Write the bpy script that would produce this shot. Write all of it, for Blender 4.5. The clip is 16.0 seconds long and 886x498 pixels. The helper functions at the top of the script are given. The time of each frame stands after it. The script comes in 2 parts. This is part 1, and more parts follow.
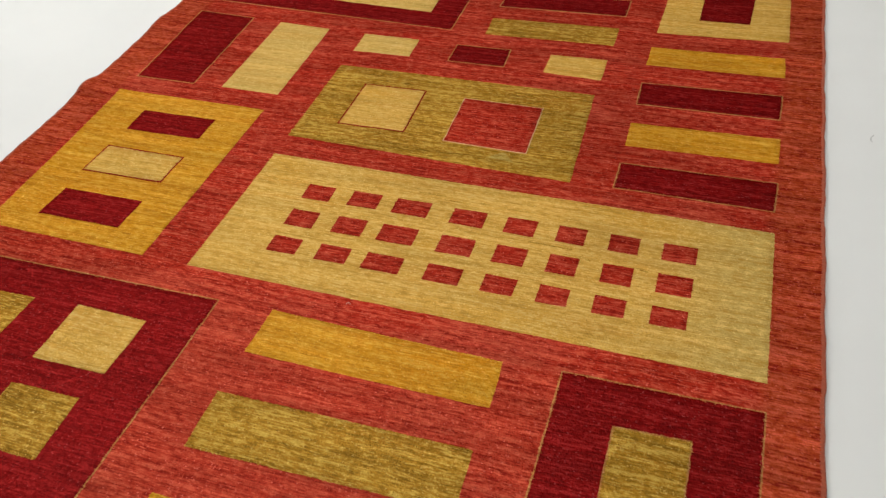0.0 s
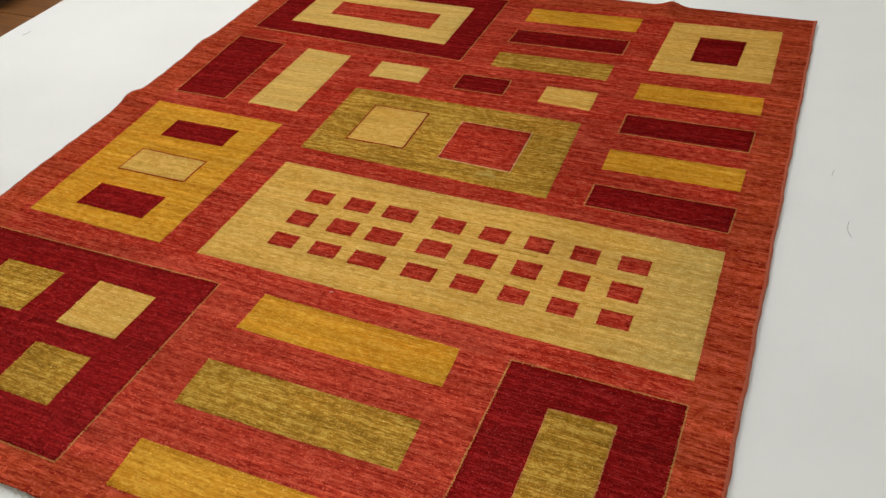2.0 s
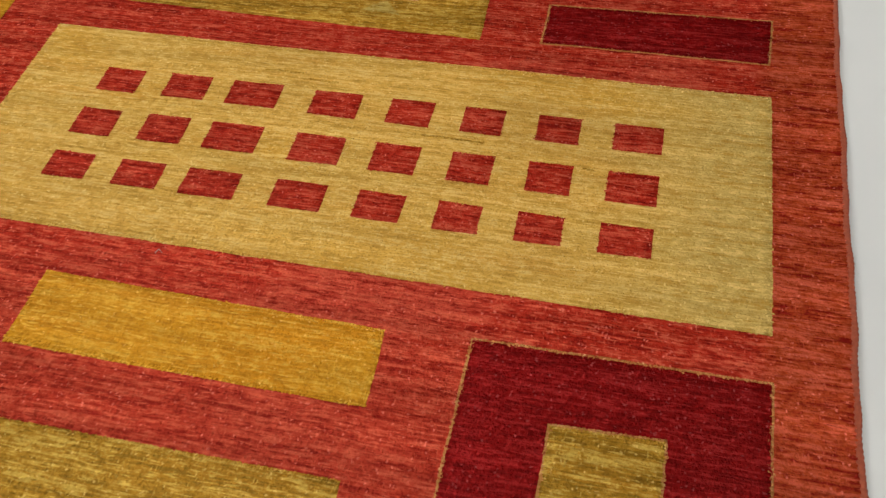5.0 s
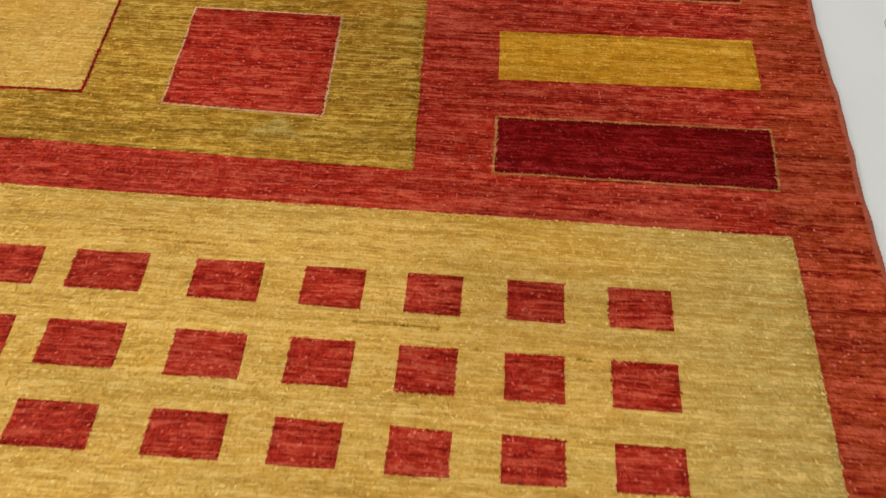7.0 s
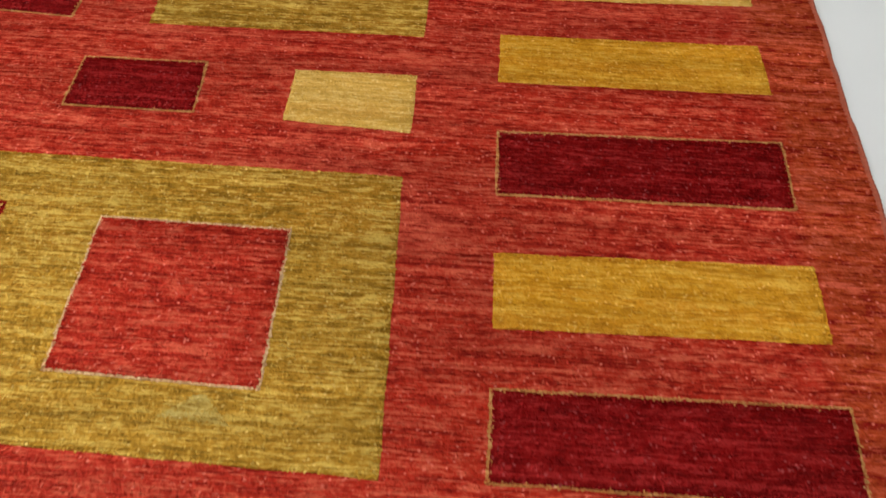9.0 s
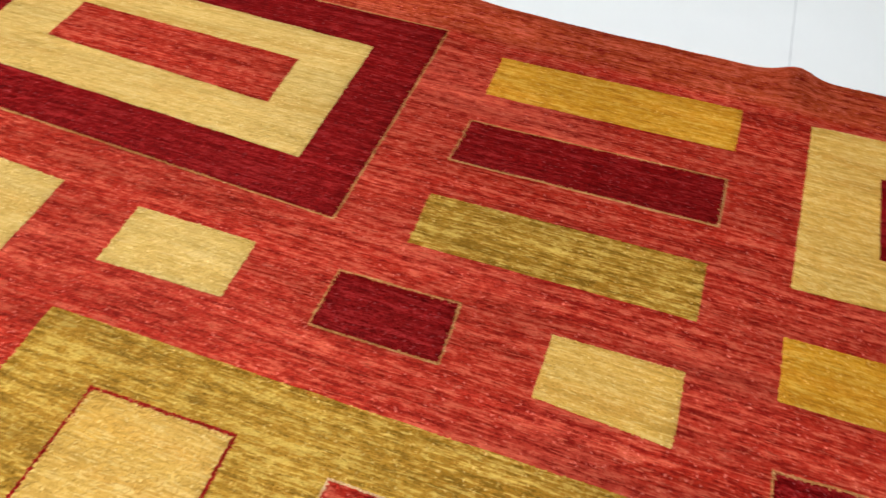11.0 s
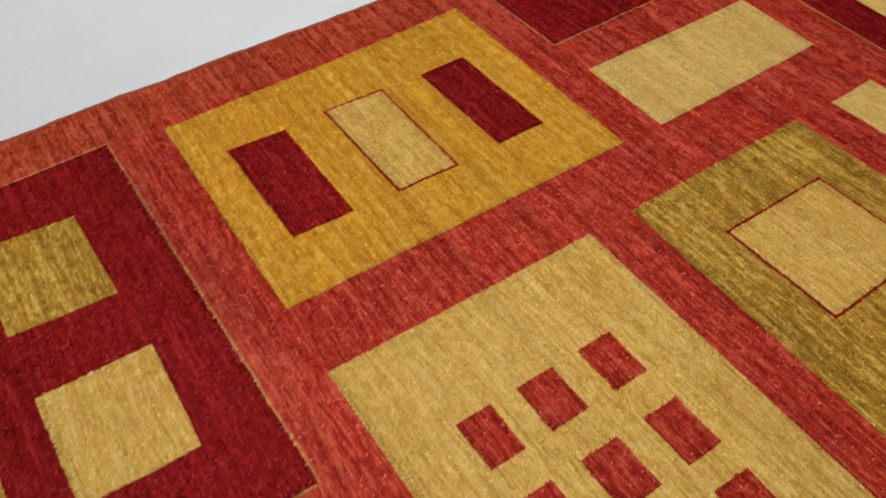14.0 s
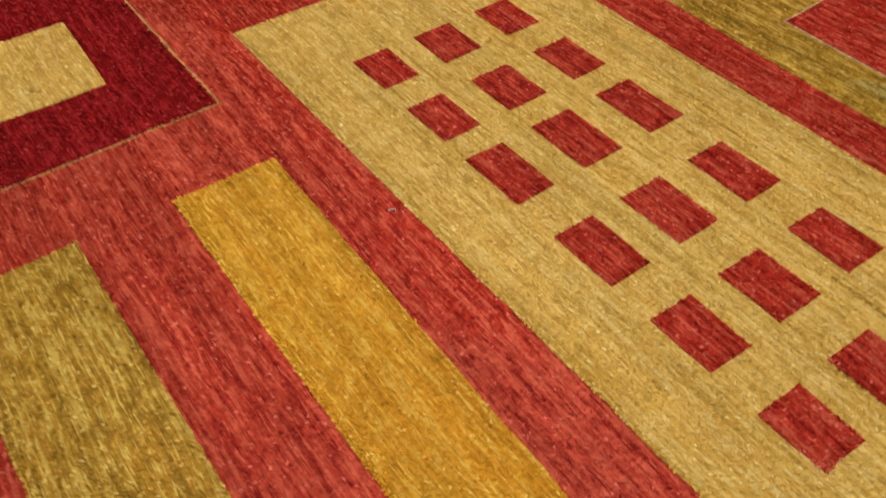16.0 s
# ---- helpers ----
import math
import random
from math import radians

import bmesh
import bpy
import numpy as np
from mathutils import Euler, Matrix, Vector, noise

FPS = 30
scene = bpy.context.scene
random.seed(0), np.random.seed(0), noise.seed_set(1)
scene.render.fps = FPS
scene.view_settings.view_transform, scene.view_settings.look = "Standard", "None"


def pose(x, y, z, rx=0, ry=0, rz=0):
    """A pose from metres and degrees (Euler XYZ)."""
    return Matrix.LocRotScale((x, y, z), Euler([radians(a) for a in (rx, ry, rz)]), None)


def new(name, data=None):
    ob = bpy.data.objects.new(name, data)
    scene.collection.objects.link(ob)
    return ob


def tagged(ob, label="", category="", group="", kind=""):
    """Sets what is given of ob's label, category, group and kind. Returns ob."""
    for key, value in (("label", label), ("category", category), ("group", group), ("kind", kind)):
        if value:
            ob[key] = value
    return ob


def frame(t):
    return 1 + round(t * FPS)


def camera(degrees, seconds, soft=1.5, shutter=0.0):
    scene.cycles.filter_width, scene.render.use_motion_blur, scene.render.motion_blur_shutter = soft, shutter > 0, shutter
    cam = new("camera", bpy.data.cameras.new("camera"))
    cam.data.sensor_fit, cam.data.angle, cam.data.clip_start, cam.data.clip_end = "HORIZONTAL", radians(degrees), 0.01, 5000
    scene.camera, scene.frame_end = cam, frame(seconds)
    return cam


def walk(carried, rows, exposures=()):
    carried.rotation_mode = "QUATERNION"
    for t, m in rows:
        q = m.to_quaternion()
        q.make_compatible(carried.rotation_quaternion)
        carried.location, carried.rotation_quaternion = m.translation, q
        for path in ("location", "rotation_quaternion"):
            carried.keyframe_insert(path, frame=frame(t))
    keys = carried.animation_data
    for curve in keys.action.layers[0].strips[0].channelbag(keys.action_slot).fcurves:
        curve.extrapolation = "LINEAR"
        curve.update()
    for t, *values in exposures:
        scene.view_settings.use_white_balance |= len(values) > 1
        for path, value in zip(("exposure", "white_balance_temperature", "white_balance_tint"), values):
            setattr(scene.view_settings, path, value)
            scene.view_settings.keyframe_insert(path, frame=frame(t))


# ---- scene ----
cam = camera(57.0, 16.0, soft=1.35, shutter=0.3)
walk(cam, [
    (0, pose(1.0026, -0.9968, 1.2318, 46.10, 3.78, 18.27)),
    (0.5, pose(1.0628, -1.0864, 1.2556, 47.00, 3.84, 18.08)),
    (1, pose(1.1280, -1.1158, 1.3003, 47.81, 4.12, 19.55)),
    (1.5, pose(1.2079, -1.1294, 1.3363, 48.23, 4.16, 20.98)),
    (2, pose(1.2381, -1.1234, 1.2890, 49.21, 3.93, 23.21)),
    (2.5, pose(1.2089, -1.0562, 1.1968, 47.80, 4.62, 24.07)),
    (3, pose(1.1196, -0.9384, 1.1118, 45.37, 4.49, 21.30)),
    (3.5, pose(1.0462, -0.8347, 1.0467, 42.94, 3.81, 17.26)),
    (3.7, pose(1.0269, -0.8003, 1.0208, 42.13, 3.75, 16.53)),
    (5.8, pose(0.9044, -0.3887, 0.8677, 32.07, 2.21, 8.08)),
    (6, pose(0.8616, -0.3590, 0.8582, 32.42, 0.46, 6.19)),
    (6.5, pose(0.8346, -0.2853, 0.8380, 33.71, -0.35, 4.26)),
    (7, pose(0.8249, -0.1792, 0.7874, 34.62, -0.50, 4.37)),
    (7.5, pose(0.8310, -0.0629, 0.7349, 34.59, -1.56, 3.53)),
    (8, pose(0.8293, 0.0380, 0.7253, 35.18, -1.47, 3.43)),
    (8.2, pose(0.8288, 0.0635, 0.7276, 35.50, -1.51, 3.44)),
    (10.3, pose(0.6862, 0.4195, 0.7734, 39.16, -3.00, 6.91)),
    (10.5, pose(0.6655, 0.4312, 0.7869, 39.81, -2.87, 10.42)),
    (11, pose(0.6067, 0.4195, 0.8083, 41.30, -2.54, 19.28)),
    (11.5, pose(0.5570, 0.3716, 0.8207, 42.12, -1.63, 28.43)),
    (12, pose(0.5417, 0.3149, 0.8213, 42.24, 0.93, 37.53)),
    (12.5, pose(0.4994, 0.2050, 0.8256, 43.12, 0.14, 43.96)),
    (13, pose(0.5113, 0.0609, 0.8350, 44.30, 1.31, 49.65)),
    (13.5, pose(0.4956, -0.0931, 0.8661, 43.01, 0.76, 52.70)),
    (14, pose(0.5447, -0.1738, 0.8524, 41.64, 1.34, 56.24)),
    (14.5, pose(0.6731, -0.2010, 0.8362, 40.75, 2.97, 60.68)),
    (15, pose(0.7742, -0.2277, 0.8054, 39.30, 3.02, 59.39)),
    (15.5, pose(0.8472, -0.2871, 0.7307, 39.91, 2.35, 55.01)),
    (16, pose(0.8936, -0.2987, 0.5766, 42.73, 1.61, 54.24)),
], exposures=[
    (0.0, 0.02, 6600, 10), (2.0, -0.06, 6650, 10), (3.5, -0.12, 6650, 10), (6.0, -0.03, 6650, 10), (8.2, -0.02, 6500, 10),
    (10.5, 0.22, 6150, 10), (11.5, 0.30, 6050, 10), (12.5, 0.06, 5950, 11), (13.5, -0.24, 6150, 11), (14.5, -0.20, 6300, 11), (15.5, -0.01, 6350, 10), (16.0, -0.01, 6350, 10)])

# ---- light: neutral ceiling panels, assumed and out of view, over a white showroom floor ----
world = bpy.data.worlds.new("world")
world.use_nodes = True
scene.world = world
world.node_tree.nodes["Background"].inputs[0].default_value = (0.9, 0.95, 1.0, 1)
world.node_tree.nodes["Background"].inputs[1].default_value = 0.0

U = 1.2            # metres per layout unit of the woven design
PILE = 0.0105      # height of the pile's base over the floor
LEFT, RIGHT, NEAR, FAR = -0.566 * U, 1.077 * U, -0.566 * U, 1.387 * U
CEILING = 3.9
LAMPS = [(-2.0, 3.0, 1.8), (-2.8, 0.7, 1.25), (-0.7, 1.5, 1.05), (2.9, 0.3, 0.75), (0.9, -2.5, 0.12)]   # place and share of the light, set to suit the brightness across rug and floor


# ---- materials ----
class Net:
    """Short hand for a material's nodes."""

    def __init__(self, name):
        self.mat = bpy.data.materials.new(name)
        self.mat.use_nodes = True
        self.tree = self.mat.node_tree
        self.bsdf = self.tree.nodes["Principled BSDF"]

    def add(self, kind, values=(), operation="", blend=""):
        n = self.tree.nodes.new(kind)
        if operation:
            n.operation = operation
        if blend:
            n.data_type, n.blend_type = "RGBA", blend
        for k, v in dict(values).items():
            if isinstance(v, bpy.types.NodeSocket):
                self.tree.links.new(v, n.inputs[k])
            else:
                n.inputs[k].default_value = v
        return n

    def coords(self, scale, source=None):
        if source is None:
            source = self.add("ShaderNodeTexCoord").outputs["Object"]
        return self.add("ShaderNodeMapping", {"Vector": source, "Scale": scale}).outputs[0]

    def noise(self, scale, detail=3.0, rough=0.55, size=1.0, source=None):
        return self.add("ShaderNodeTexNoise", {"Vector": self.coords(scale, source), "Scale": size, "Detail": detail, "Roughness": rough}).outputs["Fac"]

    def span(self, value, a, b, c=0.0, d=1.0):
        return self.add("ShaderNodeMapRange", {0: value, 1: a, 2: b, 3: c, 4: d}).outputs[0]

    def math(self, op, a, b):
        return self.add("ShaderNodeMath", {0: a, 1: b}, operation=op).outputs[0]

    def mix(self, fac, a, b, blend="MIX"):
        n = self.add("ShaderNodeMix", {0: fac}, blend=blend)
        for k, v in ((6, a), (7, b)):
            if isinstance(v, bpy.types.NodeSocket):
                self.tree.links.new(v, n.inputs[k])
            else:
                n.inputs[k].default_value = (*v, 1) if len(v) == 3 else v
        return n.outputs[2]

    def put(self, **values):
        for k, v in values.items():
            key = k.replace("_", " ")
            if isinstance(v, bpy.types.NodeSocket):
                self.tree.links.new(v, self.bsdf.inputs[key])
            else:
                self.bsdf.inputs[key].default_value = v
        return self.mat


SHINE = 0.085        # lustre of the wool


def wool(name, low, mid, high, other, fleck_glints=0.6, cuts=0.6, rim=None, patch=None, end=None, near=None, abrash=0.18, even=0.068):
    """Hand-spun wool: two shades of the dye lot in weft-wise streaks, single yarns lighter or darker, another dye lot
    in broad bands.
    cuts: how much shade is painted into the gaps between rows; rim, patch: dye lots of the rug's border and of loose
    patches;
    end: a dye lot that sets in towards one end of a long block; near: one that sets in below the long cream block;
    abrash: how far one batch of yarn is lighter or darker than the next; even: how little its streaks stand out."""
    n = Net(name)
    obj = n.add("ShaderNodeTexCoord").outputs["Object"]
    drift = n.add("ShaderNodeTexNoise", {"Vector": obj, "Scale": 7.0, "Detail": 2.0}).outputs["Color"]
    drift = n.add("ShaderNodeVectorMath", {0: drift, 1: (0.5, 0.5, 0.5)}, operation="SUBTRACT").outputs[0]
    drift = n.add("ShaderNodeVectorMath", {0: drift, "Scale": 0.009}, operation="SCALE").outputs[0]
    at = n.add("ShaderNodeVectorMath", {0: obj, 1: drift}, operation="ADD").outputs[0]
    bands = n.span(n.noise((0.9, 7.0, 1.0), 2.0, 0.5, 1.0, at), 0.40, 0.62)
    rows = n.noise((4.5, 85.0, 1.0), 2.0, 0.6, 1.0, at)
    long = n.noise((12.0, 230.0, 1.0), 2.0, 0.55, 1.0, at)
    streaks = n.noise((34.0, 260.0, 1.0), 2.0, 0.6, 1.0, at)
    knots = n.noise((110.0, 310.0, 1.0), 1.0, 0.5, 1.0, obj)
    slits = n.noise((40.0, 330.0, 3.0), 1.0, 0.5, 1.0, at)
    lot = n.add("ShaderNodeAttribute")
    lot.attribute_name = "yarn"
    yarn = lot.outputs["Fac"]
    tone = n.math("ADD", n.math("MULTIPLY", rows, 0.26), n.math("MULTIPLY", streaks, 0.19))
    tone = n.math("ADD", tone, n.math("MULTIPLY", long, 0.21))
    tone = n.math("ADD", tone, n.math("MULTIPLY", knots, 0.10))
    tone = n.math("ADD", tone, n.math("MULTIPLY", n.noise((50.0, 80.0, 1.0), 3.0, 0.6, 1.0, obj), 0.24))
    tone = n.math("ADD", n.span(tone, 0.5 - even, 0.5 + even), n.span(yarn, 0.0, 1.0, -0.14, 0.14))
    base = n.mix(bands, mid, other)
    wash = n.span(n.noise((2.6, 30.0, 1.0), 2.0, 0.5, 1.0, at), 0.50, 0.66, 0.0, 0.6)
    base = n.mix(wash, base, (other[0] * 0.97, other[1] * 0.80, other[2] * 0.6))
    if patch:
        base = n.mix(n.span(n.noise((2.2, 4.0, 1.0), 2.0, 0.5, 1.0, at), 0.54, 0.66, 0.0, 0.75), base, patch)
    if near:
        y_at = n.math("ADD", n.add("ShaderNodeSeparateXYZ", {0: at}).outputs[1], n.span(n.noise((2.0, 60.0, 1.0), 2.0, 0.5, 1.0, at), 0.3, 0.7, -0.05, 0.05))
        base = n.mix(n.span(y_at, -0.055, -0.10, 0.0, 0.5), base, near)
    if rim:
        sway = n.add("ShaderNodeVectorMath", {0: drift, "Scale": 2.0}, operation="SCALE").outputs[0]
        xyz = n.add("ShaderNodeSeparateXYZ", {0: n.add("ShaderNodeVectorMath", {0: at, 1: sway}, operation="ADD").outputs[0]})
        far_x = n.math("ABSOLUTE", n.math("SUBTRACT", xyz.outputs[0], (LEFT + RIGHT) / 2), 0.0)
        far_y = n.math("ABSOLUTE", n.math("SUBTRACT", xyz.outputs[1], (NEAR + FAR) / 2), 0.0)
        edge = n.math("MAXIMUM", n.span(far_x, (RIGHT - LEFT) / 2 - 0.115, (RIGHT - LEFT) / 2 - 0.085), n.span(far_y, (FAR - NEAR) / 2 - 0.11, (FAR - NEAR) / 2 - 0.09))
        base = n.mix(n.math("MULTIPLY", edge, 0.85), base, rim)
    if end:
        fray = n.math("MULTIPLY", n.noise((1.0, 22.0, 1.0), 2.0, 0.5, 1.0, at), 0.16)
        along = n.math("ADD", n.add("ShaderNodeSeparateXYZ", {0: at}).outputs[0], fray)
        base = n.mix(n.span(along, 1.03, 1.21, 0.0, 0.85), base, end)
    dark = n.mix(n.span(tone, 0.0, 0.5), low, base)
    full = n.mix(n.span(tone, 0.55, 1.1), dark, high)
    # shade in the gaps between rows, put into the colour
    full = n.mix(n.span(slits, 0.38, 0.31, 0.0, cuts), full, [c * 0.7 for c in low])
    tips = n.noise((330.0, 120.0, 1.0), 1.0, 0.5, 1.0, at)
    full = n.mix(n.span(tips, 0.64, 0.72, 0.0, 0.55), full, high)
    full = n.mix(n.span(slits, 0.60, 0.68, 0.0, 0.75), full, high)
    # bright specks on single knots: pale yarn, with the wool's sparkle painted in
    bright = n.span(n.math("FRACT", n.math("MULTIPLY", yarn, 37.7), 0.0), 0.955, 0.975, 0.0, fleck_glints)
    glint_colour = [min(1.0, c * 1.3 + 0.07) for c in high]
    full = n.mix(bright, full, glint_colour)
    bump = n.add("ShaderNodeBump", {"Strength": 0.3, "Distance": 0.002, "Height": n.noise((150.0, 420.0, 420.0), 2.0, 0.6)})
    batch = n.span(n.noise((1.7, 24.0, 1.0), 3.0, 0.6, 1.0, at), 0.33, 0.67, 1.0 - abrash, 1.0 + abrash)
    zone = n.span(n.noise((3.2, 5.0, 1.0), 2.0, 0.5, 1.0, at), 0.35, 0.65, 1.0 - 0.5 * abrash, 1.0 + 0.5 * abrash)
    full = n.mix(1.0, full, n.math("MULTIPLY", batch, zone), "MULTIPLY")
    n.put(Base_Color=full, Roughness=0.9, Normal=bump.outputs[0], Specular_IOR_Level=0.0)
    lustre = (*[0.05 + 0.95 * (c / max(high)) ** 1.5 for c in high], 1.0)
    gloss = n.add("ShaderNodeBsdfGlossy", {"Color": lustre, "Roughness": 0.43, "Normal": bump.outputs[0]})
    both = n.add("ShaderNodeMixShader", {0: SHINE, 1: n.bsdf.outputs[0], 2: gloss.outputs[0]})
    n.tree.links.new(both.outputs[0], n.tree.nodes["Material Output"].inputs["Surface"])
    return n.mat


RED = wool("brick_red_wool", (0.170, 0.0042, 0.0034), (0.375, 0.0185, 0.0082), (0.57, 0.105, 0.054), (0.375, 0.026, 0.0125))
FIELD = wool("brick_red_field_wool", (0.170, 0.0042, 0.0034), (0.375, 0.0185, 0.0082), (0.58, 0.110, 0.056), (0.360, 0.024, 0.0120), cuts=0.6, rim=(0.345, 0.054, 0.0115), patch=(0.46, 0.062, 0.033), near=(0.37, 0.050, 0.023), abrash=0.22)
WINE = wool("wine_red_wool", (0.068, 0.0009, 0.0011), (0.142, 0.0020, 0.0023), (0.26, 0.016, 0.015), (0.125, 0.0018, 0.0021), 0.4)
CREAM = wool("cream_wool", (0.48, 0.270, 0.045), (0.67, 0.392, 0.080), (0.77, 0.54, 0.18), (0.62, 0.376, 0.080), 0.5, 0.3, patch=(0.64, 0.352, 0.054), abrash=0.08, even=0.09)
CREAM_LONG = wool("cream_panel_wool", (0.46, 0.250, 0.038), (0.67, 0.390, 0.080), (0.77, 0.54, 0.18), (0.61, 0.372, 0.079), 0.5, 0.35, patch=(0.62, 0.325, 0.036), end=(0.50, 0.352, 0.100), abrash=0.10, even=0.085)
PALE = wool("pale_cream_wool", (0.50, 0.310, 0.064), (0.68, 0.438, 0.120), (0.77, 0.56, 0.21), (0.63, 0.418, 0.118), 0.5, 0.2, abrash=0.08, even=0.10)
GOLD = wool("golden_wool", (0.42, 0.170, 0.009), (0.600, 0.272, 0.012), (0.72, 0.43, 0.065), (0.58, 0.275, 0.020), 0.5, 0.4, patch=(0.59, 0.228, 0.008), abrash=0.12, even=0.08)
OLIVE = wool("olive_wool", (0.175, 0.084, 0.007), (0.395, 0.196, 0.017), (0.62, 0.42, 0.09), (0.34, 0.164, 0.015), 0.5, 0.6, patch=(0.35, 0.148, 0.011))
CREAM_OLIVE = wool("pale_olive_wool", (0.30, 0.18, 0.03), (0.46, 0.31, 0.07), (0.60, 0.45, 0.14), (0.42, 0.27, 0.06))
OCHRE = wool("ochre_outline_wool", (0.34, 0.13, 0.035), (0.45, 0.20, 0.060), (0.55, 0.29, 0.11), (0.43, 0.17, 0.05))
BLUSH = wool("blush_outline_wool", (0.52, 0.28, 0.13), (0.62, 0.38, 0.19), (0.72, 0.5, 0.28), (0.6, 0.36, 0.18))
RUST = wool("rust_outline_wool", (0.17, 0.006, 0.004), (0.24, 0.010, 0.006), (0.30, 0.02, 0.010), (0.22, 0.010, 0.006))


def plain(name, a, b, rough, size=4.0, bump=0.0, fine=60.0):
    """A surface of two close shades in cloudy patches, with fine grain."""
    n = Net(name)
    cloud = n.span(n.noise((1.0, 1.0, 1.0), 4.0, 0.55, size), 0.35, 0.65)
    grain = n.noise((1.0, 1.0, 1.0), 3.0, 0.6, fine)
    colour = n.mix(n.math("ADD", n.math("MULTIPLY", cloud, 0.75), n.math("MULTIPLY", grain, 0.25)), a, b)
    mat = n.put(Base_Color=colour, Roughness=n.span(grain, 0.3, 0.7, rough - 0.06, rough + 0.06))
    if bump:
        n.put(Normal=n.add("ShaderNodeBump", {"Strength": bump, "Distance": 0.002, "Height": grain}).outputs[0])
    return mat


def boards(name):
    """Orange-brown oiled wood with grain along its length."""
    n = Net(name)
    rings = n.noise((3.0, 40.0, 3.0), 4.0, 0.6)
    shade = n.add("ShaderNodeObjectInfo").outputs["Random"]
    colour = n.mix(n.span(rings, 0.35, 0.65), (0.115, 0.040, 0.007), (0.19, 0.072, 0.014))
    colour = n.mix(n.span(shade, 0.0, 1.0, 0.0, 0.35), colour, (0.10, 0.035, 0.008))
    return n.put(Base_Color=colour, Roughness=0.42)


WHITE = plain("white_floor_panel_paint", (0.65, 0.66, 0.655), (0.70, 0.71, 0.705), 0.6, 2.2, 0.04, 180.0)
SEAM = plain("pale_grey_joint", (0.46, 0.47, 0.47), (0.52, 0.53, 0.53), 0.6)
WOOD = boards("orange_brown_floorboard")
WALL = plain("off_white_wall_paint", (0.72, 0.71, 0.68), (0.78, 0.77, 0.74), 0.85, 1.5, 0.05)
CEIL = plain("white_ceiling_paint", (0.80, 0.80, 0.79), (0.84, 0.84, 0.83), 0.9, 1.0)
IVORY = plain("ivory_cotton", (0.68, 0.65, 0.56), (0.80, 0.77, 0.68), 0.9, 300.0, 0.3, 900.0)
CORD = plain("orange_red_selvage_wool", (0.30, 0.058, 0.026), (0.44, 0.095, 0.042), 0.9, 160.0, 0.8, 700.0)
METAL = plain("white_lamp_casing", (0.75, 0.75, 0.75), (0.8, 0.8, 0.8), 0.4)
LINT = plain("grey_lint", (0.16, 0.15, 0.15), (0.22, 0.21, 0.2), 0.9)
BEIGE = plain("beige_woven_wool", (0.36, 0.30, 0.22), (0.48, 0.42, 0.32), 0.9, 90.0, 0.5, 500.0)
CHARCOAL = plain("charcoal_woven_wool", (0.05, 0.05, 0.05), (0.10, 0.10, 0.09), 0.9, 90.0, 0.5, 500.0)
glow = Net("lamp_diffuser")
GLOW = glow.put(Base_Color=(0.9, 0.9, 0.9, 1), Emission_Color=(0.98, 1.0, 0.99, 1), Emission_Strength=3.0)


# ---- building helpers ----
def part(name, bm, material, parent=None, label=""):
    me = bpy.data.meshes.new(name)
    bm.to_mesh(me)
    bm.free()
    me.materials.append(material)
    ob = new(name, me)
    ob.parent = parent
    return tagged(ob, label)


def box(x0, x1, y0, y1, z0, z1, bevel=0.0):
    bm = bmesh.new()
    bmesh.ops.create_cube(bm, size=1.0, matrix=Matrix.Translation(((x0 + x1) / 2, (y0 + y1) / 2, (z0 + z1) / 2)) @ Matrix.Diagonal((x1 - x0, y1 - y0, z1 - z0, 1)))
    if bevel:
        bmesh.ops.bevel(bm, geom=bm.edges[:], offset=bevel, segments=2, affect="EDGES")
    return bm


def mesh_of(name, verts, faces, material, parent, label=""):
    me = bpy.data.meshes.new(name)
    me.from_pydata(verts, [], faces)
    me.materials.append(material)
    ob = new(name, me)
    ob.parent = parent
    return tagged(ob, label)


def wave(x, y, k, s):
    """Smooth waviness between -1 and 1."""
    return (np.sin(k * x + 1.7 * s + 1.3 * np.sin(0.7 * k * y + s)) + np.sin(k * 1.37 * y + 2.9 * s + 1.1 * np.sin(0.9 * k * x + 2 * s))) / 2


# ---- the room ----
floor = tagged(new("floor"), "orange-brown wooden floorboards under white panels", "floor", kind="structure")
for i in range(-20, 20):
    part("floorboard", box(-4.5, 4.5, i * 0.2 + 0.001, i * 0.2 + 0.199, -0.045, -0.012, 0.0015), WOOD, floor)
part("subfloor", box(-4.5, 4.5, -4.0, 4.0, -0.2, -0.046), LINT, floor)

EDGE = -1.51
panels = tagged(new("white_floor"), "white painted floor panels with a faint joint", "floor", kind="structure")
for x0, x1 in ((EDGE, 0.8158), (0.8182, 3.14), (3.1424, 4.5)):
    part("panel", box(x0, x1, -4.0, 4.0, -0.0115, 0.0, 0.0008), WHITE, panels)
part("joint", box(0.8150, 0.8190, -4.0, 4.0, -0.0114, -0.0012), SEAM, panels)

for name, b in (("wall_north", (-4.6, 4.6, 4.0, 4.12, -0.05, CEILING)), ("wall_south", (-4.6, 4.6, -4.12, -4.0, -0.05, CEILING)),
                ("wall_west", (-4.62, -4.5, -4.0, 4.0, -0.05, CEILING)), ("wall_east", (4.5, 4.62, -4.0, 4.0, -0.05, CEILING))):
    tagged(part(name, box(*b), WALL), "plain off-white painted wall", "wall", kind="structure")
tagged(part("ceiling", box(-4.62, 4.62, -4.12, 4.12, CEILING, CEILING + 0.1), CEIL), "plain white ceiling", "ceiling", kind="structure")

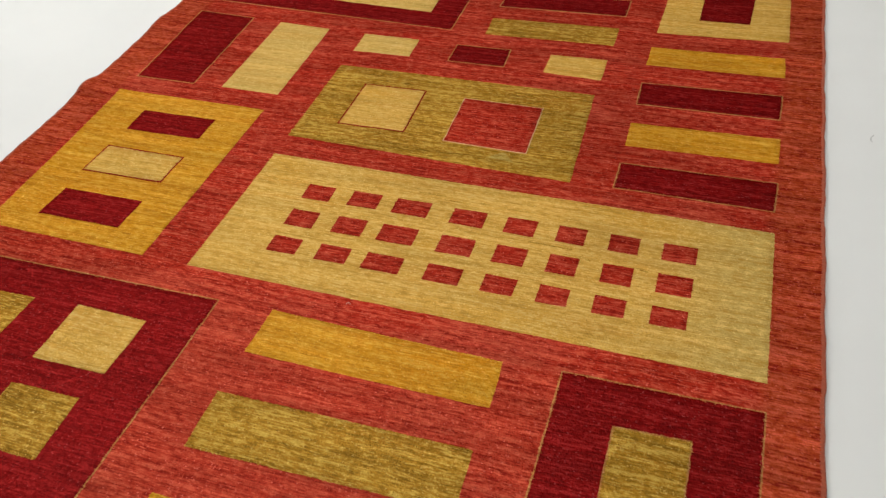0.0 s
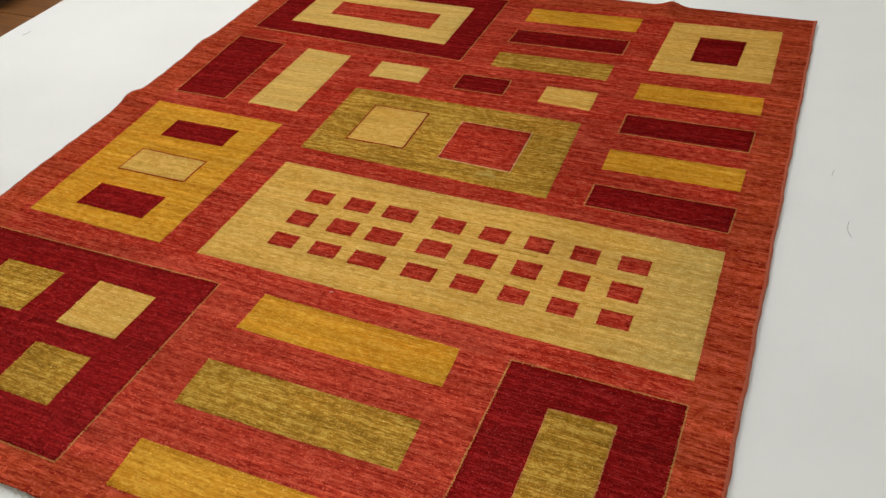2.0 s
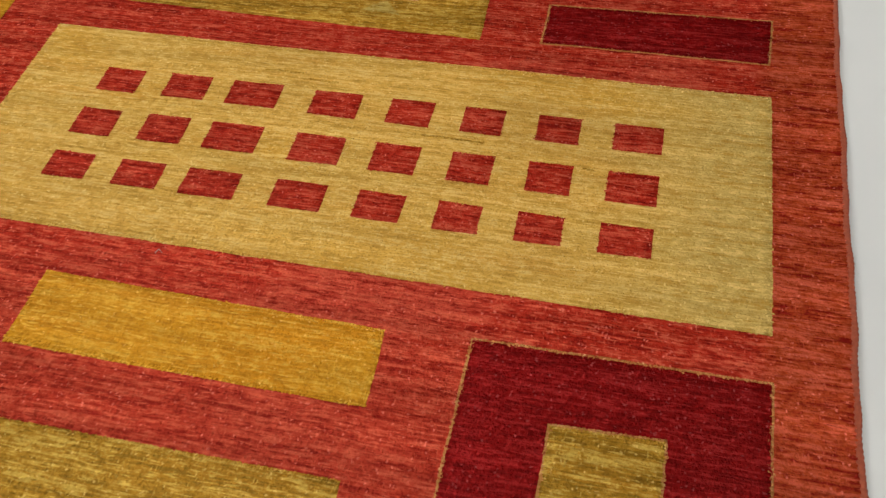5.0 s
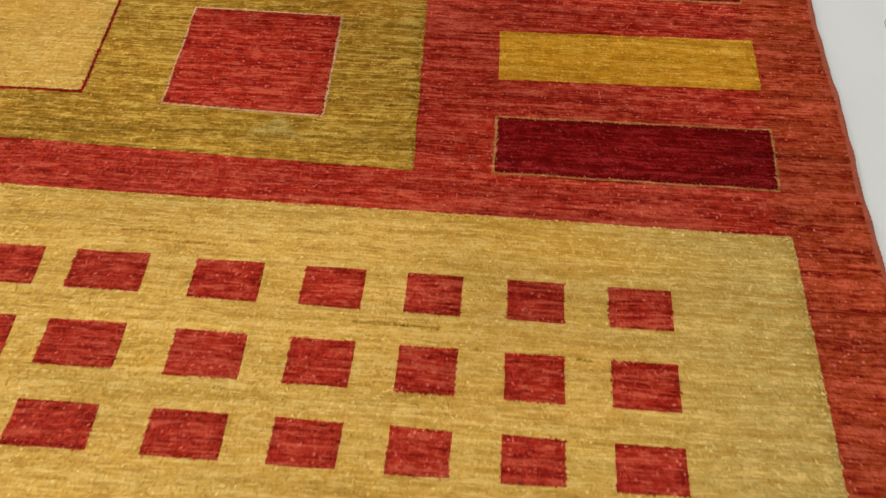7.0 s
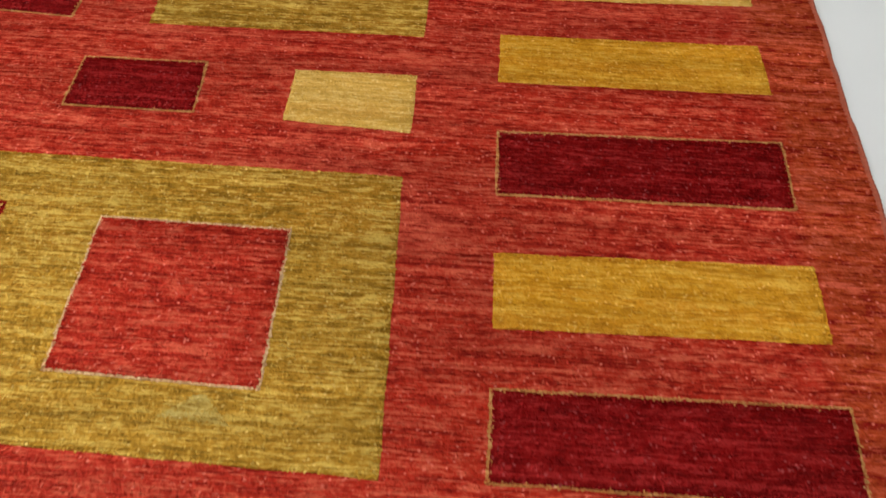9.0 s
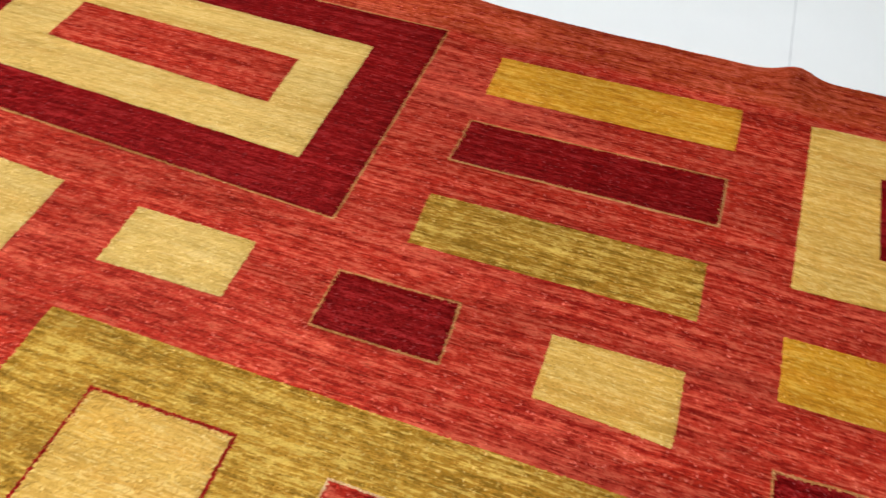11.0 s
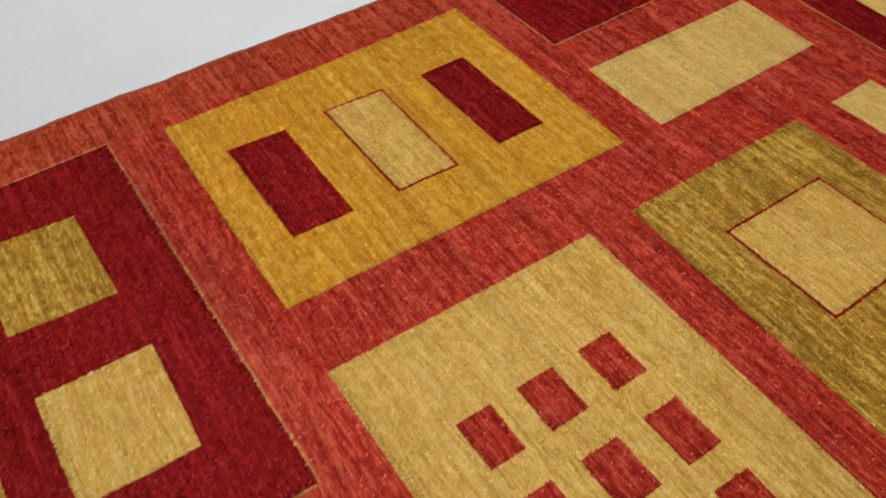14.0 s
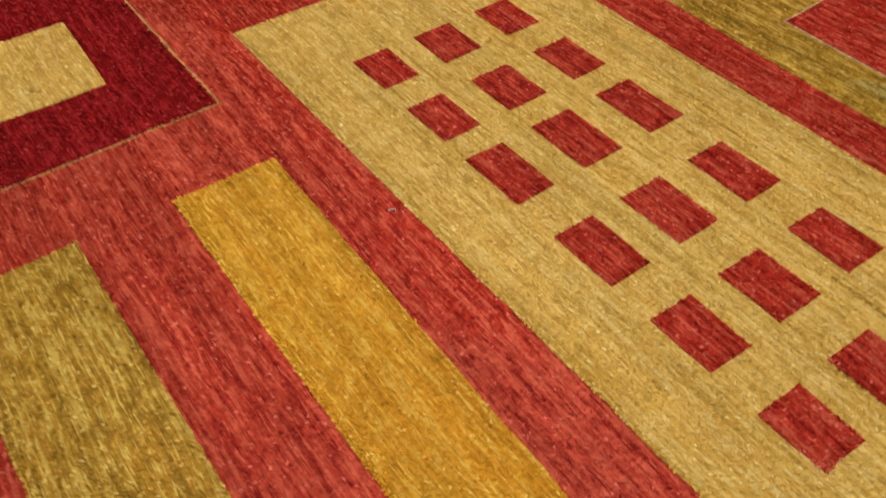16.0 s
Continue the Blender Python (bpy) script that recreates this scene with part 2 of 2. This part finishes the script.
# unseen panels added for the overhead light; number and places are assumed
for x, y, share in LAMPS:
    lamp = tagged(new("ceiling_light"), "assumed square white ceiling light panel out of view, switched on", "lamp", group="ceiling lights")
    lamp.location = (x, y, CEILING)
    part("frame", box(-0.62, 0.62, -0.62, 0.62, -0.05, -0.001, 0.004), METAL, lamp)
    part("diffuser", box(-0.58, 0.58, -0.58, 0.58, -0.056, -0.0505), GLOW, lamp, "glowing white diffuser")
    light = bpy.data.lights.new("panel_light", "AREA")
    light.energy, light.size, light.color = 30 * share, 1.1, (0.99, 1.0, 0.98)
    bulb = new("panel_light", light)
    bulb.location = (x, y, CEILING - 0.06)


# ---- the rug ----
def lie(x, y):
    """Height of the rug over the floor: nearly flat, with buckles at its rim."""
    z = PILE + 0.0008 * wave(x, y, 9.0, 0.4)
    west = np.exp(-((x - LEFT) / 0.085) ** 2)
    z = z + west * (0.016 * np.exp(-((y - 0.565) / 0.045) ** 2) + 0.008 * np.exp(-((y - 0.95) / 0.05) ** 2) + 0.004 * np.exp(-((y - 0.13) / 0.06) ** 2) + 0.002 * (1 + wave(x, y, 15.0, 1.1)))
    north = np.exp(-((y - FAR) / 0.075) ** 2)
    z = z + north * (0.017 * np.exp(-((x - 0.825) / 0.035) ** 2) + 0.006 * np.exp(-((x - 0.25) / 0.06) ** 2) + 0.0022 * (1 + wave(x, y, 18.0, 2.3)))
    east = np.exp(-((x - RIGHT) / 0.05) ** 2)
    return z + east * 0.0006 * (1 + wave(x, y, 14.0, 3.1))


def quad(x0, x1, y0, y1, r0=0.0, r1=0.0, l0=0.0, l1=0.0):
    """Corners of a woven block in layout units; r0, r1: how far its lower and upper edge climb to the right; l0, l1: how far its sides lean over at the top."""
    return np.array([(x0, y0), (x1, y0 + r0), (x1 + l1, y1 + r1), (x0 + l0, y1)]) * U


def inside(x, y, q, shrink=0.0008):
    hit = np.ones(len(x), bool)
    for (ax, ay), (bx, by) in zip(q, np.roll(q, -1, axis=0)):
        d = math.hypot(bx - ax, by - ay)
        hit &= ((bx - ax) * (y - ay) - (by - ay) * (x - ax)) / d > shrink
    return hit


rng = np.random.default_rng(5)
LIFT = 0.0007


def woven(name, material, q, level, holes=(), parent=None, label="", step=0.016, pitch=0.0030):
    """One block of knotted pile: its sheet, with a turned-down rim, and a short leaning tuft for each knot outside the blocks in holes."""
    lo, hi = q.min(axis=0), q.max(axis=0)
    nu, nv = max(2, round((hi[0] - lo[0]) / step)), max(2, round((hi[1] - lo[1]) / step))
    u, v = np.meshgrid(np.linspace(0, 1, nu + 1), np.linspace(0, 1, nv + 1))
    u, v = u.ravel(), v.ravel()

    def place(u, v):
        w = np.array([(1 - u) * (1 - v), u * (1 - v), u * v, (1 - u) * v])
        return (w[:, :, None] * q[:, None, :]).sum(axis=0)

    p = place(u, v)
    p = p + 0.0011 * np.c_[wave(p[:, 1], p[:, 0], 70.0, level + 1.0), wave(p[:, 0], p[:, 1], 60.0, level + 2.0)]
    verts = np.c_[p, lie(p[:, 0], p[:, 1]) + level * LIFT]
    idx = np.arange((nu + 1) * (nv + 1)).reshape(nv + 1, nu + 1)
    faces = np.stack([idx[:-1, :-1], idx[:-1, 1:], idx[1:, 1:], idx[1:, :-1]], axis=-1).reshape(-1, 4).tolist()
    rim = np.concatenate([idx[0, :-1], idx[:-1, -1], idx[-1, :0:-1], idx[:0:-1, 0]])
    under = verts[rim].copy()
    under[:, 2] -= PILE - 0.002 if level == 0 else 0.0015
    n0 = len(verts)
    m = len(rim)
    faces += [[int(rim[i]), n0 + i, n0 + (i + 1) % m, int(rim[(i + 1) % m])] for i in range(m)]
    verts = np.r_[verts, under]
    # the knots
    ku, kv = max(1, round((hi[0] - lo[0]) / pitch)), max(1, round((hi[1] - lo[1]) / pitch))
    gu, gv = np.meshgrid((np.arange(ku) + 0.5) / ku, (np.arange(kv) + 0.5) / kv)
    gu = (gu + rng.uniform(-0.45, 0.45, gu.shape) / ku).ravel()
    gv = (gv + rng.uniform(-0.30, 0.30, gv.shape) / kv).ravel()
    k = place(gu, gv)
    keep = np.ones(len(k), bool)
    for h in holes:
        keep &= ~inside(k[:, 0], k[:, 1], h)
    k = k[keep]
    c = len(k)
    zk = lie(k[:, 0], k[:, 1]) + level * LIFT
    turn = rng.normal(0, 0.35, c)
    half = rng.uniform(0.0013, 0.0021, c)
    reach = rng.uniform(0.0022, 0.0042, c)
    rise = rng.uniform(0.0003, 0.0011, c)
    lean = turn + rng.normal(0, 0.3, c)
    ax = np.c_[np.cos(turn) * half, np.sin(turn) * half, rng.normal(0, 0.0003, c)]
    root = np.c_[k[:, 0], k[:, 1] + 0.0012, zk - 0.0001 + 0.0002 * rng.random(c)]
    tip = np.c_[k[:, 0] + np.sin(lean) * reach, k[:, 1] + 0.0012 - np.cos(lean) * reach, zk + rise]
    tri = np.stack([root - ax, tip - ax * 0.45, tip + ax * 0.45, root + ax], axis=1).reshape(-1, 3)
    me = bpy.data.meshes.new(name)
    n1 = len(verts)
    allv = np.r_[verts, tri]
    loops = np.r_[np.array(faces, dtype=np.int32).ravel(), n1 + np.arange(4 * c, dtype=np.int32)]
    me.vertices.add(len(allv))
    me.vertices.foreach_set("co", allv.ravel())
    me.loops.add(len(loops))
    me.loops.foreach_set("vertex_index", loops)
    count = len(faces) + c
    me.polygons.add(count)
    me.polygons.foreach_set("loop_start", np.arange(count, dtype=np.int32) * 4)
    me.update(calc_edges=True)
    yarn = me.attributes.new("yarn", "FLOAT", "FACE")
    yarn.data.foreach_set("value", np.r_[np.full(len(faces), 0.5), rng.random(c)].astype(np.float32))
    me.materials.append(material)
    ob = new(name, me)
    ob.parent = parent
    return tagged(ob, label)


rug = tagged(new("rug"), "hand-knotted brick-red wool rug with wine, gold, olive and cream blocks", "rug")
top_level = []


def grow(q, by):
    """A block's corners pushed out by so many metres."""
    c = q.mean(axis=0)
    return q + np.sign(q - c) * by


def block(name, material, q, level=1, parts=(), outline=None, parent=None, label=""):
    """A woven block with blocks inside it. parts: (name, material, corners, outline, label)."""
    holes = []
    for p in parts:
        holes.append(grow(p[2], 0.0042 if p[3] is RUST else 0.003) if p[3] else p[2])
    ob = woven(name, material, q, level, holes, parent or rug, label)
    if outline:
        o = grow(q, 0.0030)
        woven("outline", outline, o, level - 0.35, [q], ob, "thin outline one knot wide")
        top_level.append(o)
    elif level == 1:
        top_level.append(q)
    for p in parts:
        inner = woven(p[0], p[1], p[2], level + 1, p[5] if len(p) > 5 else (), ob, p[4])
        if p[3]:
            woven("outline", p[3], grow(p[2], 0.004 if p[3] is RUST else 0.0025), level + 0.65, [p[2]], inner, "thin outline one knot wide")
    return ob


# the long cream block with three rows of eight red squares
ROWS = ((0.2235, 0.2660), (0.1445, 0.1899), (0.0722, 0.1128))
COLUMNS = ((0.1231, 0.1804), (0.2189, 0.2789), (0.3102, 0.3808), (0.4269, 0.4916), (0.5313, 0.5883), (0.6284, 0.6805), (0.7226, 0.7751), (0.8158, 0.8741))
squares = []
for y0, y1 in ROWS:
    for i, (x0, x1) in enumerate(COLUMNS):
        lift = 0.002 if i in (1, 2) and y0 > 0.1 else 0.0
        squares.append(("square", RED, quad(x0, x1, y0 + lift, y1 + lift), None, "small brick-red woven square"))
block("cream_panel", CREAM_LONG, quad(-0.0003, 1.0000, -0.0014, 0.3408, 0.0011, -0.0020, 0.0057, -0.0018), 1, squares, label="long cream woven block with three rows of red squares")

# the olive block with two squares
block("olive_panel", OLIVE, quad(0.0048, 0.6203, 0.4070, 0.6962, -0.0147, 0.0032, -0.0012, -0.0100), 1, (
    ("square", CREAM, quad(0.0952, 0.2435, 0.4741, 0.6295, 0.0017, 0.0024, 0.0007, -0.0040), RUST, "cream woven square with a rust outline"),
    ("square", RED, quad(0.3384, 0.5151, 0.4652, 0.6238, -0.0041, -0.0000, -0.0017, -0.0030), BLUSH, "brick-red woven square with a pale outline")), label="olive woven block with a cream and a red square")

# the gold block with three bars
block("gold_panel", GOLD, quad(-0.4645, -0.0975, 0.0020, 0.4821, -0.0020, 0.0005, -0.0101, 0.0040), 1, (
    ("bar", WINE, quad(-0.3657, -0.1848, 0.3450, 0.4182, 0.0039, 0.0037, -0.0013, 0.0014), None, "wine-red woven bar"),
    ("bar", CREAM, quad(-0.3721, -0.1862, 0.1969, 0.2807, 0.0021, 0.0000, 0.0039, 0.0022), RUST, "cream woven bar with a rust outline"),
    ("bar", WINE, quad(-0.3751, -0.1885, 0.0533, 0.1335, 0.0013, 0.0011, 0.0053, 0.0024), None, "wine-red woven bar")), label="golden woven block with two wine bars and a cream bar")

# the upright pair
block("upright_bar", WINE, quad(-0.4689, -0.3141, 0.5458, 0.8711, 0.0000, -0.0067, -0.0127, -0.0083), 1, outline=OCHRE, label="upright wine-red woven bar with an ochre outline")
block("upright_bar", PALE, quad(-0.2379, -0.0912, 0.5468, 0.8592, -0.0006, -0.0089, -0.0001, -0.0041), 1, label="upright cream woven bar")

# the wine block that holds a cream frame
block("wine_panel", WINE, quad(-0.4727, 0.2106, 0.9401, 1.3000, -0.0299, -0.0005, 0.0007, 0.0009), 1, (
    ("frame", PALE, quad(-0.3835, 0.1321, 1.0078, 1.2360, -0.0229, -0.0122, 0.0005, -0.0024), None, "cream woven frame", [quad(-0.2882, 0.0513, 1.0801, 1.1660, -0.0173, -0.0077, -0.0028, -0.0035)]),), outline=OCHRE, label="wine-red woven block with a cream frame round red")
woven("frame_centre", RED, quad(-0.2882, 0.0513, 1.0801, 1.1660, -0.0173, -0.0077, -0.0028, -0.0035), 3, (), rug, "brick-red woven bar inside a cream frame")

# the three small blocks in a row
block("small_block", PALE, quad(0.0071, 0.1520, 0.7638, 0.8459, 0.0024, 0.0003, -0.0012, -0.0021), 1, label="small cream woven block")
block("small_block", WINE, quad(0.2501, 0.3840, 0.7691, 0.8422, 0.0020, 0.0036, -0.0003, -0.0030), 1, outline=OCHRE, label="small wine-red woven block with an ochre outline")
block("small_block", CREAM, quad(0.4799, 0.6131, 0.7666, 0.8434, -0.0071, 0.0031, 0.0009, -0.0005), 1, label="small cream woven block")

# the far stripes
block("stripe", GOLD, quad(0.3035, 0.6246, 1.1868, 1.2704, 0.0085, 0.0117, -0.0015, 0.0021), 1, label="golden woven stripe")
block("stripe", WINE, quad(0.3010, 0.6193, 1.0508, 1.1275, 0.0086, 0.0116, 0.0023, 0.0008), 1, outline=OCHRE, label="wine-red woven stripe with an ochre outline")
block("stripe", OLIVE, quad(0.3016, 0.6150, 0.9061, 0.9865, 0.0068, 0.0097, -0.0023, 0.0001), 1, label="olive woven stripe")

# the cream square and the stripes along the edge
block("cream_square", CREAM, quad(0.7054, 1.0034, 0.9948, 1.2827, 0.0132, 0.0165, 0.0092, -0.0008), 1, (
    ("square", WINE, quad(0.7963, 0.9136, 1.0734, 1.2113, 0.0028, 0.0042, 0.0029, 0.0058), None, "wine-red woven square"),), label="cream woven square with a wine centre")
block("stripe", GOLD, quad(0.7017, 0.9995, 0.8453, 0.9256, 0.0082, 0.0082, 0.0011, -0.0017), 1, label="golden woven stripe")
block("stripe", WINE, quad(0.7049, 0.9936, 0.6859, 0.7681, 0.0064, 0.0123, -0.0009, 0.0026), 1, outline=OCHRE, label="wine-red woven stripe with an ochre outline")
block("stripe", GOLD, quad(0.7042, 0.9970, 0.5337, 0.6135, 0.0071, 0.0091, -0.0012, 0.0009), 1, label="golden woven stripe")
block("stripe", WINE, quad(0.7048, 0.9941, 0.3971, 0.4740, 0.0011, 0.0053, 0.0009, 0.0031), 1, outline=OCHRE, label="wine-red woven stripe with an ochre outline")

# the near stripes
block("stripe", GOLD, quad(0.2008, 0.6142, -0.1546, -0.0602, 0.0014, -0.0050, 0.0039, -0.0032), 1, label="golden woven stripe")
block("stripe", OLIVE, quad(0.1990, 0.6145, -0.3396, -0.2364, 0.0114, 0.0073, -0.0008, -0.0031), 1, label="olive woven stripe")
block("stripe", GOLD, quad(0.1987, 0.6140, -0.5101, -0.4193, 0.0091, 0.0093, -0.0039, 0.0000), 1, label="golden woven stripe")

# the near wine blocks
block("wine_panel", WINE, quad(0.7020, 0.9970, -0.5070, -0.0596, 0.0050, 0.0050, 0.0029, 0.0028), 1, (
    ("bar", OLIVE, quad(0.7950, 0.9030, -0.4320, -0.1375, 0.0030, 0.0049, 0.0014, 0.0015), OCHRE, "upright olive woven bar"),), outline=OCHRE, label="wine-red woven block with an olive bar")
block("wine_panel", WINE, quad(-0.4740, 0.0907, -0.5080, -0.0733, 0.0022, 0.0076, -0.0049, 0.0099), 1, (
    ("square", OLIVE, quad(-0.3820, -0.2335, -0.2671, -0.1492, 0.0057, 0.0045, 0.0093, 0.0066), None, "olive woven square"),
    ("square", CREAM, quad(-0.1398, -0.0007, -0.2590, -0.1376, 0.0027, -0.0029, 0.0020, 0.0045), None, "cream woven square"),
    ("square", OLIVE, quad(-0.1380, -0.0068, -0.4240, -0.3116, 0.0011, 0.0021, -0.0002, -0.0035), None, "olive woven square"),
    ("square", CREAM, quad(-0.378, -0.231, -0.426, -0.312, 0.001, 0.002), None, "cream woven square")), outline=OCHRE, label="wine-red woven block with four light squares")

woven("field", FIELD, np.array([(LEFT, NEAR), (RIGHT, NEAR), (RIGHT, FAR), (LEFT, FAR)]), 0, top_level, rug, "brick-red wool ground with streaks of several dye lots", 0.012)


def cord(name, x, parent):
    """The overcast side edge of the rug, a wrapped cord."""
    verts, faces, ring, count = [], [], 8, 900
    for i in range(count + 1):
        y = NEAR + (FAR - NEAR) * i / count
        z = float(lie(np.array([x]), np.array([y]))[0]) - 0.0035
        r = 0.0052 + 0.0007 * math.sin(i * 2.2) + 0.0004 * math.sin(i * 0.31)
        off = 0.0011 * math.sin(y * 23.0) + 0.0007 * math.sin(y * 61.0)
        for j in range(ring):
            a = 2 * math.pi * j / ring + 0.2 * math.sin(i * 1.1)
            verts.append((x + off + r * math.cos(a), y, max(0.0006, z + r * math.sin(a))))
    for i in range(count):
        for j in range(ring):
            a, b = i * ring + j, i * ring + (j + 1) % ring
            faces.append((a, b, b + ring, a + ring))
    ob = mesh_of(name, verts, faces, CORD, parent, "orange-red overcast side cord")
    ob.data.polygons.foreach_set("use_smooth", [True] * len(faces))
    return ob


cord("selvage", LEFT - 0.001, rug)
cord("selvage", RIGHT + 0.001, rug)


def fringe(y, way, parent, knots=()):
    """A short, uneven ivory fringe along one end, longer where whole knots of it have worked loose."""
    verts, faces = [], []
    for i in range(1500):
        x = LEFT + (RIGHT - LEFT) * (i + rng.uniform(0, 1)) / 1500
        z0 = float(lie(np.array([x]), np.array([y]))[0]) - 0.005
        length, side, r = rng.uniform(0.005, 0.013), rng.normal(0, 0.004), rng.uniform(0.0003, 0.0007)
        if any(abs(x - c) < 0.03 for c in knots) or rng.random() < 0.06:
            length, side = rng.uniform(0.014, 0.032), rng.normal(0, 0.009)
        start = len(verts)
        for s in range(4):
            f = s / 3
            cx, cy = x + side * f * f, y + way * (length * f - 0.004)
            cz = max(0.0012, z0 * (1 - f) ** 1.5 + 0.0014)
            verts += [(cx - r, cy, cz), (cx + r, cy, cz), (cx, cy, cz + 1.6 * r)]
        for s in range(3):
            a = start + 3 * s
            for j in range(3):
                b = (j + 1) % 3
                faces.append((a + j, a + b, a + 3 + b, a + 3 + j))
    return mesh_of("fringe", verts, faces, IVORY, parent, "short uneven ivory cotton fringe")


fringe(FAR, 1, rug, (0.22, 0.29, 0.80))
fringe(NEAR, -1, rug)


# small faults in the weave: dark single rows in the cream, a lighter wedge in the olive
for x0, x1, y in ((0.583, 0.662, 0.2085), (0.475, 0.500, 0.1895), (0.345, 0.40, 0.2935), (0.40, 0.452, 0.283), (0.690, 0.698, 0.189), (0.786, 0.80, 0.187)):
    woven("stray_row", OLIVE, quad(x0, x1, y, y + 0.0028, 0.0, 0.0), 1.5, (), rug, "single row of stray dark olive knots", 0.004)
woven("light_wedge", CREAM_OLIVE, np.array([(0.441, 0.431), (0.498, 0.427), (0.474, 0.452), (0.466, 0.450)]) * U, 1.5, (), rug, "small paler wedge of wool", 0.006)

# ---- things lying round the rug ----
def folded_rug(x, y, turn):
    """A small patterned rug, folded over twice and laid on the floor."""
    thing = tagged(new("folded_rug"), "folded beige and charcoal woven rug on the white floor", "rug")
    thing.matrix_basis = pose(x, y, 0.0, 0, 0, turn)
    for k in range(3):
        z0 = 0.0004 + 0.014 * k
        bm = box(0.004 * k, 0.62 - 0.006 * k, 0.003 * k, 0.44, z0, z0 + 0.0125, 0.005)
        part("fold", bm, BEIGE, thing)
        for j in range(9):
            s = 0.03 + 0.065 * j
            part("dark_band", box(s + 0.004 * k, s + 0.028 + 0.004 * k, 0.003 * k - 0.0015, 0.42, z0 + 0.003, z0 + 0.0131, 0.001), CHARCOAL, thing)
    return thing


folded_rug(0.602, 1.950, 25)


def rolled_rug(x, y, turn):
    """A dark rug rolled up on the wooden floor."""
    thing = tagged(new("rolled_rug"), "dark grey rolled rug on the wooden floor", "rug")
    thing.matrix_basis = pose(x, y, -0.012, 0, 0, turn)
    verts, faces, count = [], [], 90
    for i in range(count + 1):
        a, r = 0.22 * i, 0.02 + 0.0009 * i
        for r2 in (r, r + 0.008):
            for l in (0.0, 1.5):
                verts.append((r2 * math.cos(a), l, 0.111 + r2 * math.sin(a)))
    for i in range(count):
        a = 4 * i
        faces += [(a, a + 1, a + 5, a + 4), (a + 2, a + 6, a + 7, a + 3), (a, a + 4, a + 6, a + 2), (a + 1, a + 3, a + 7, a + 5)]
    mesh_of("roll", verts, faces, CHARCOAL, thing)
    return thing


rolled_rug(-1.82, 1.02, 6)


def lint(x, y, turn, length, bend, z=0.0, material=LINT, label="loose grey fibre on the white floor"):
    """A single hair-thin fibre on the floor."""
    verts, faces, r = [], [], 0.0005
    for s in range(9):
        f = s / 8
        cx, cy = length * f, bend * math.sin(math.pi * f)
        verts += [(cx, cy - r, 0.0004), (cx, cy + r, 0.0004), (cx, cy, 0.0012)]
    for s in range(8):
        for j in range(3):
            b = (j + 1) % 3
            faces.append((3 * s + j, 3 * s + b, 3 * s + 3 + b, 3 * s + 3 + j))
    ob = mesh_of("lint_fibre", verts, faces, material, None)
    tagged(ob, label, "lint", group="loose fibres")
    ob.matrix_basis = pose(x, y, z, 0, 0, turn)
    return ob


lint(1.404, 0.80, 80, 0.03, 0.004)
lint(1.461, 0.562, 98, 0.06, 0.006)
lint(-1.43, 0.842, 84, 0.035, -0.003)
lint(0.386, -0.020, 20, 0.009, 0.006, PILE + 0.0008, IVORY, "small curled ivory thread on the red wool")
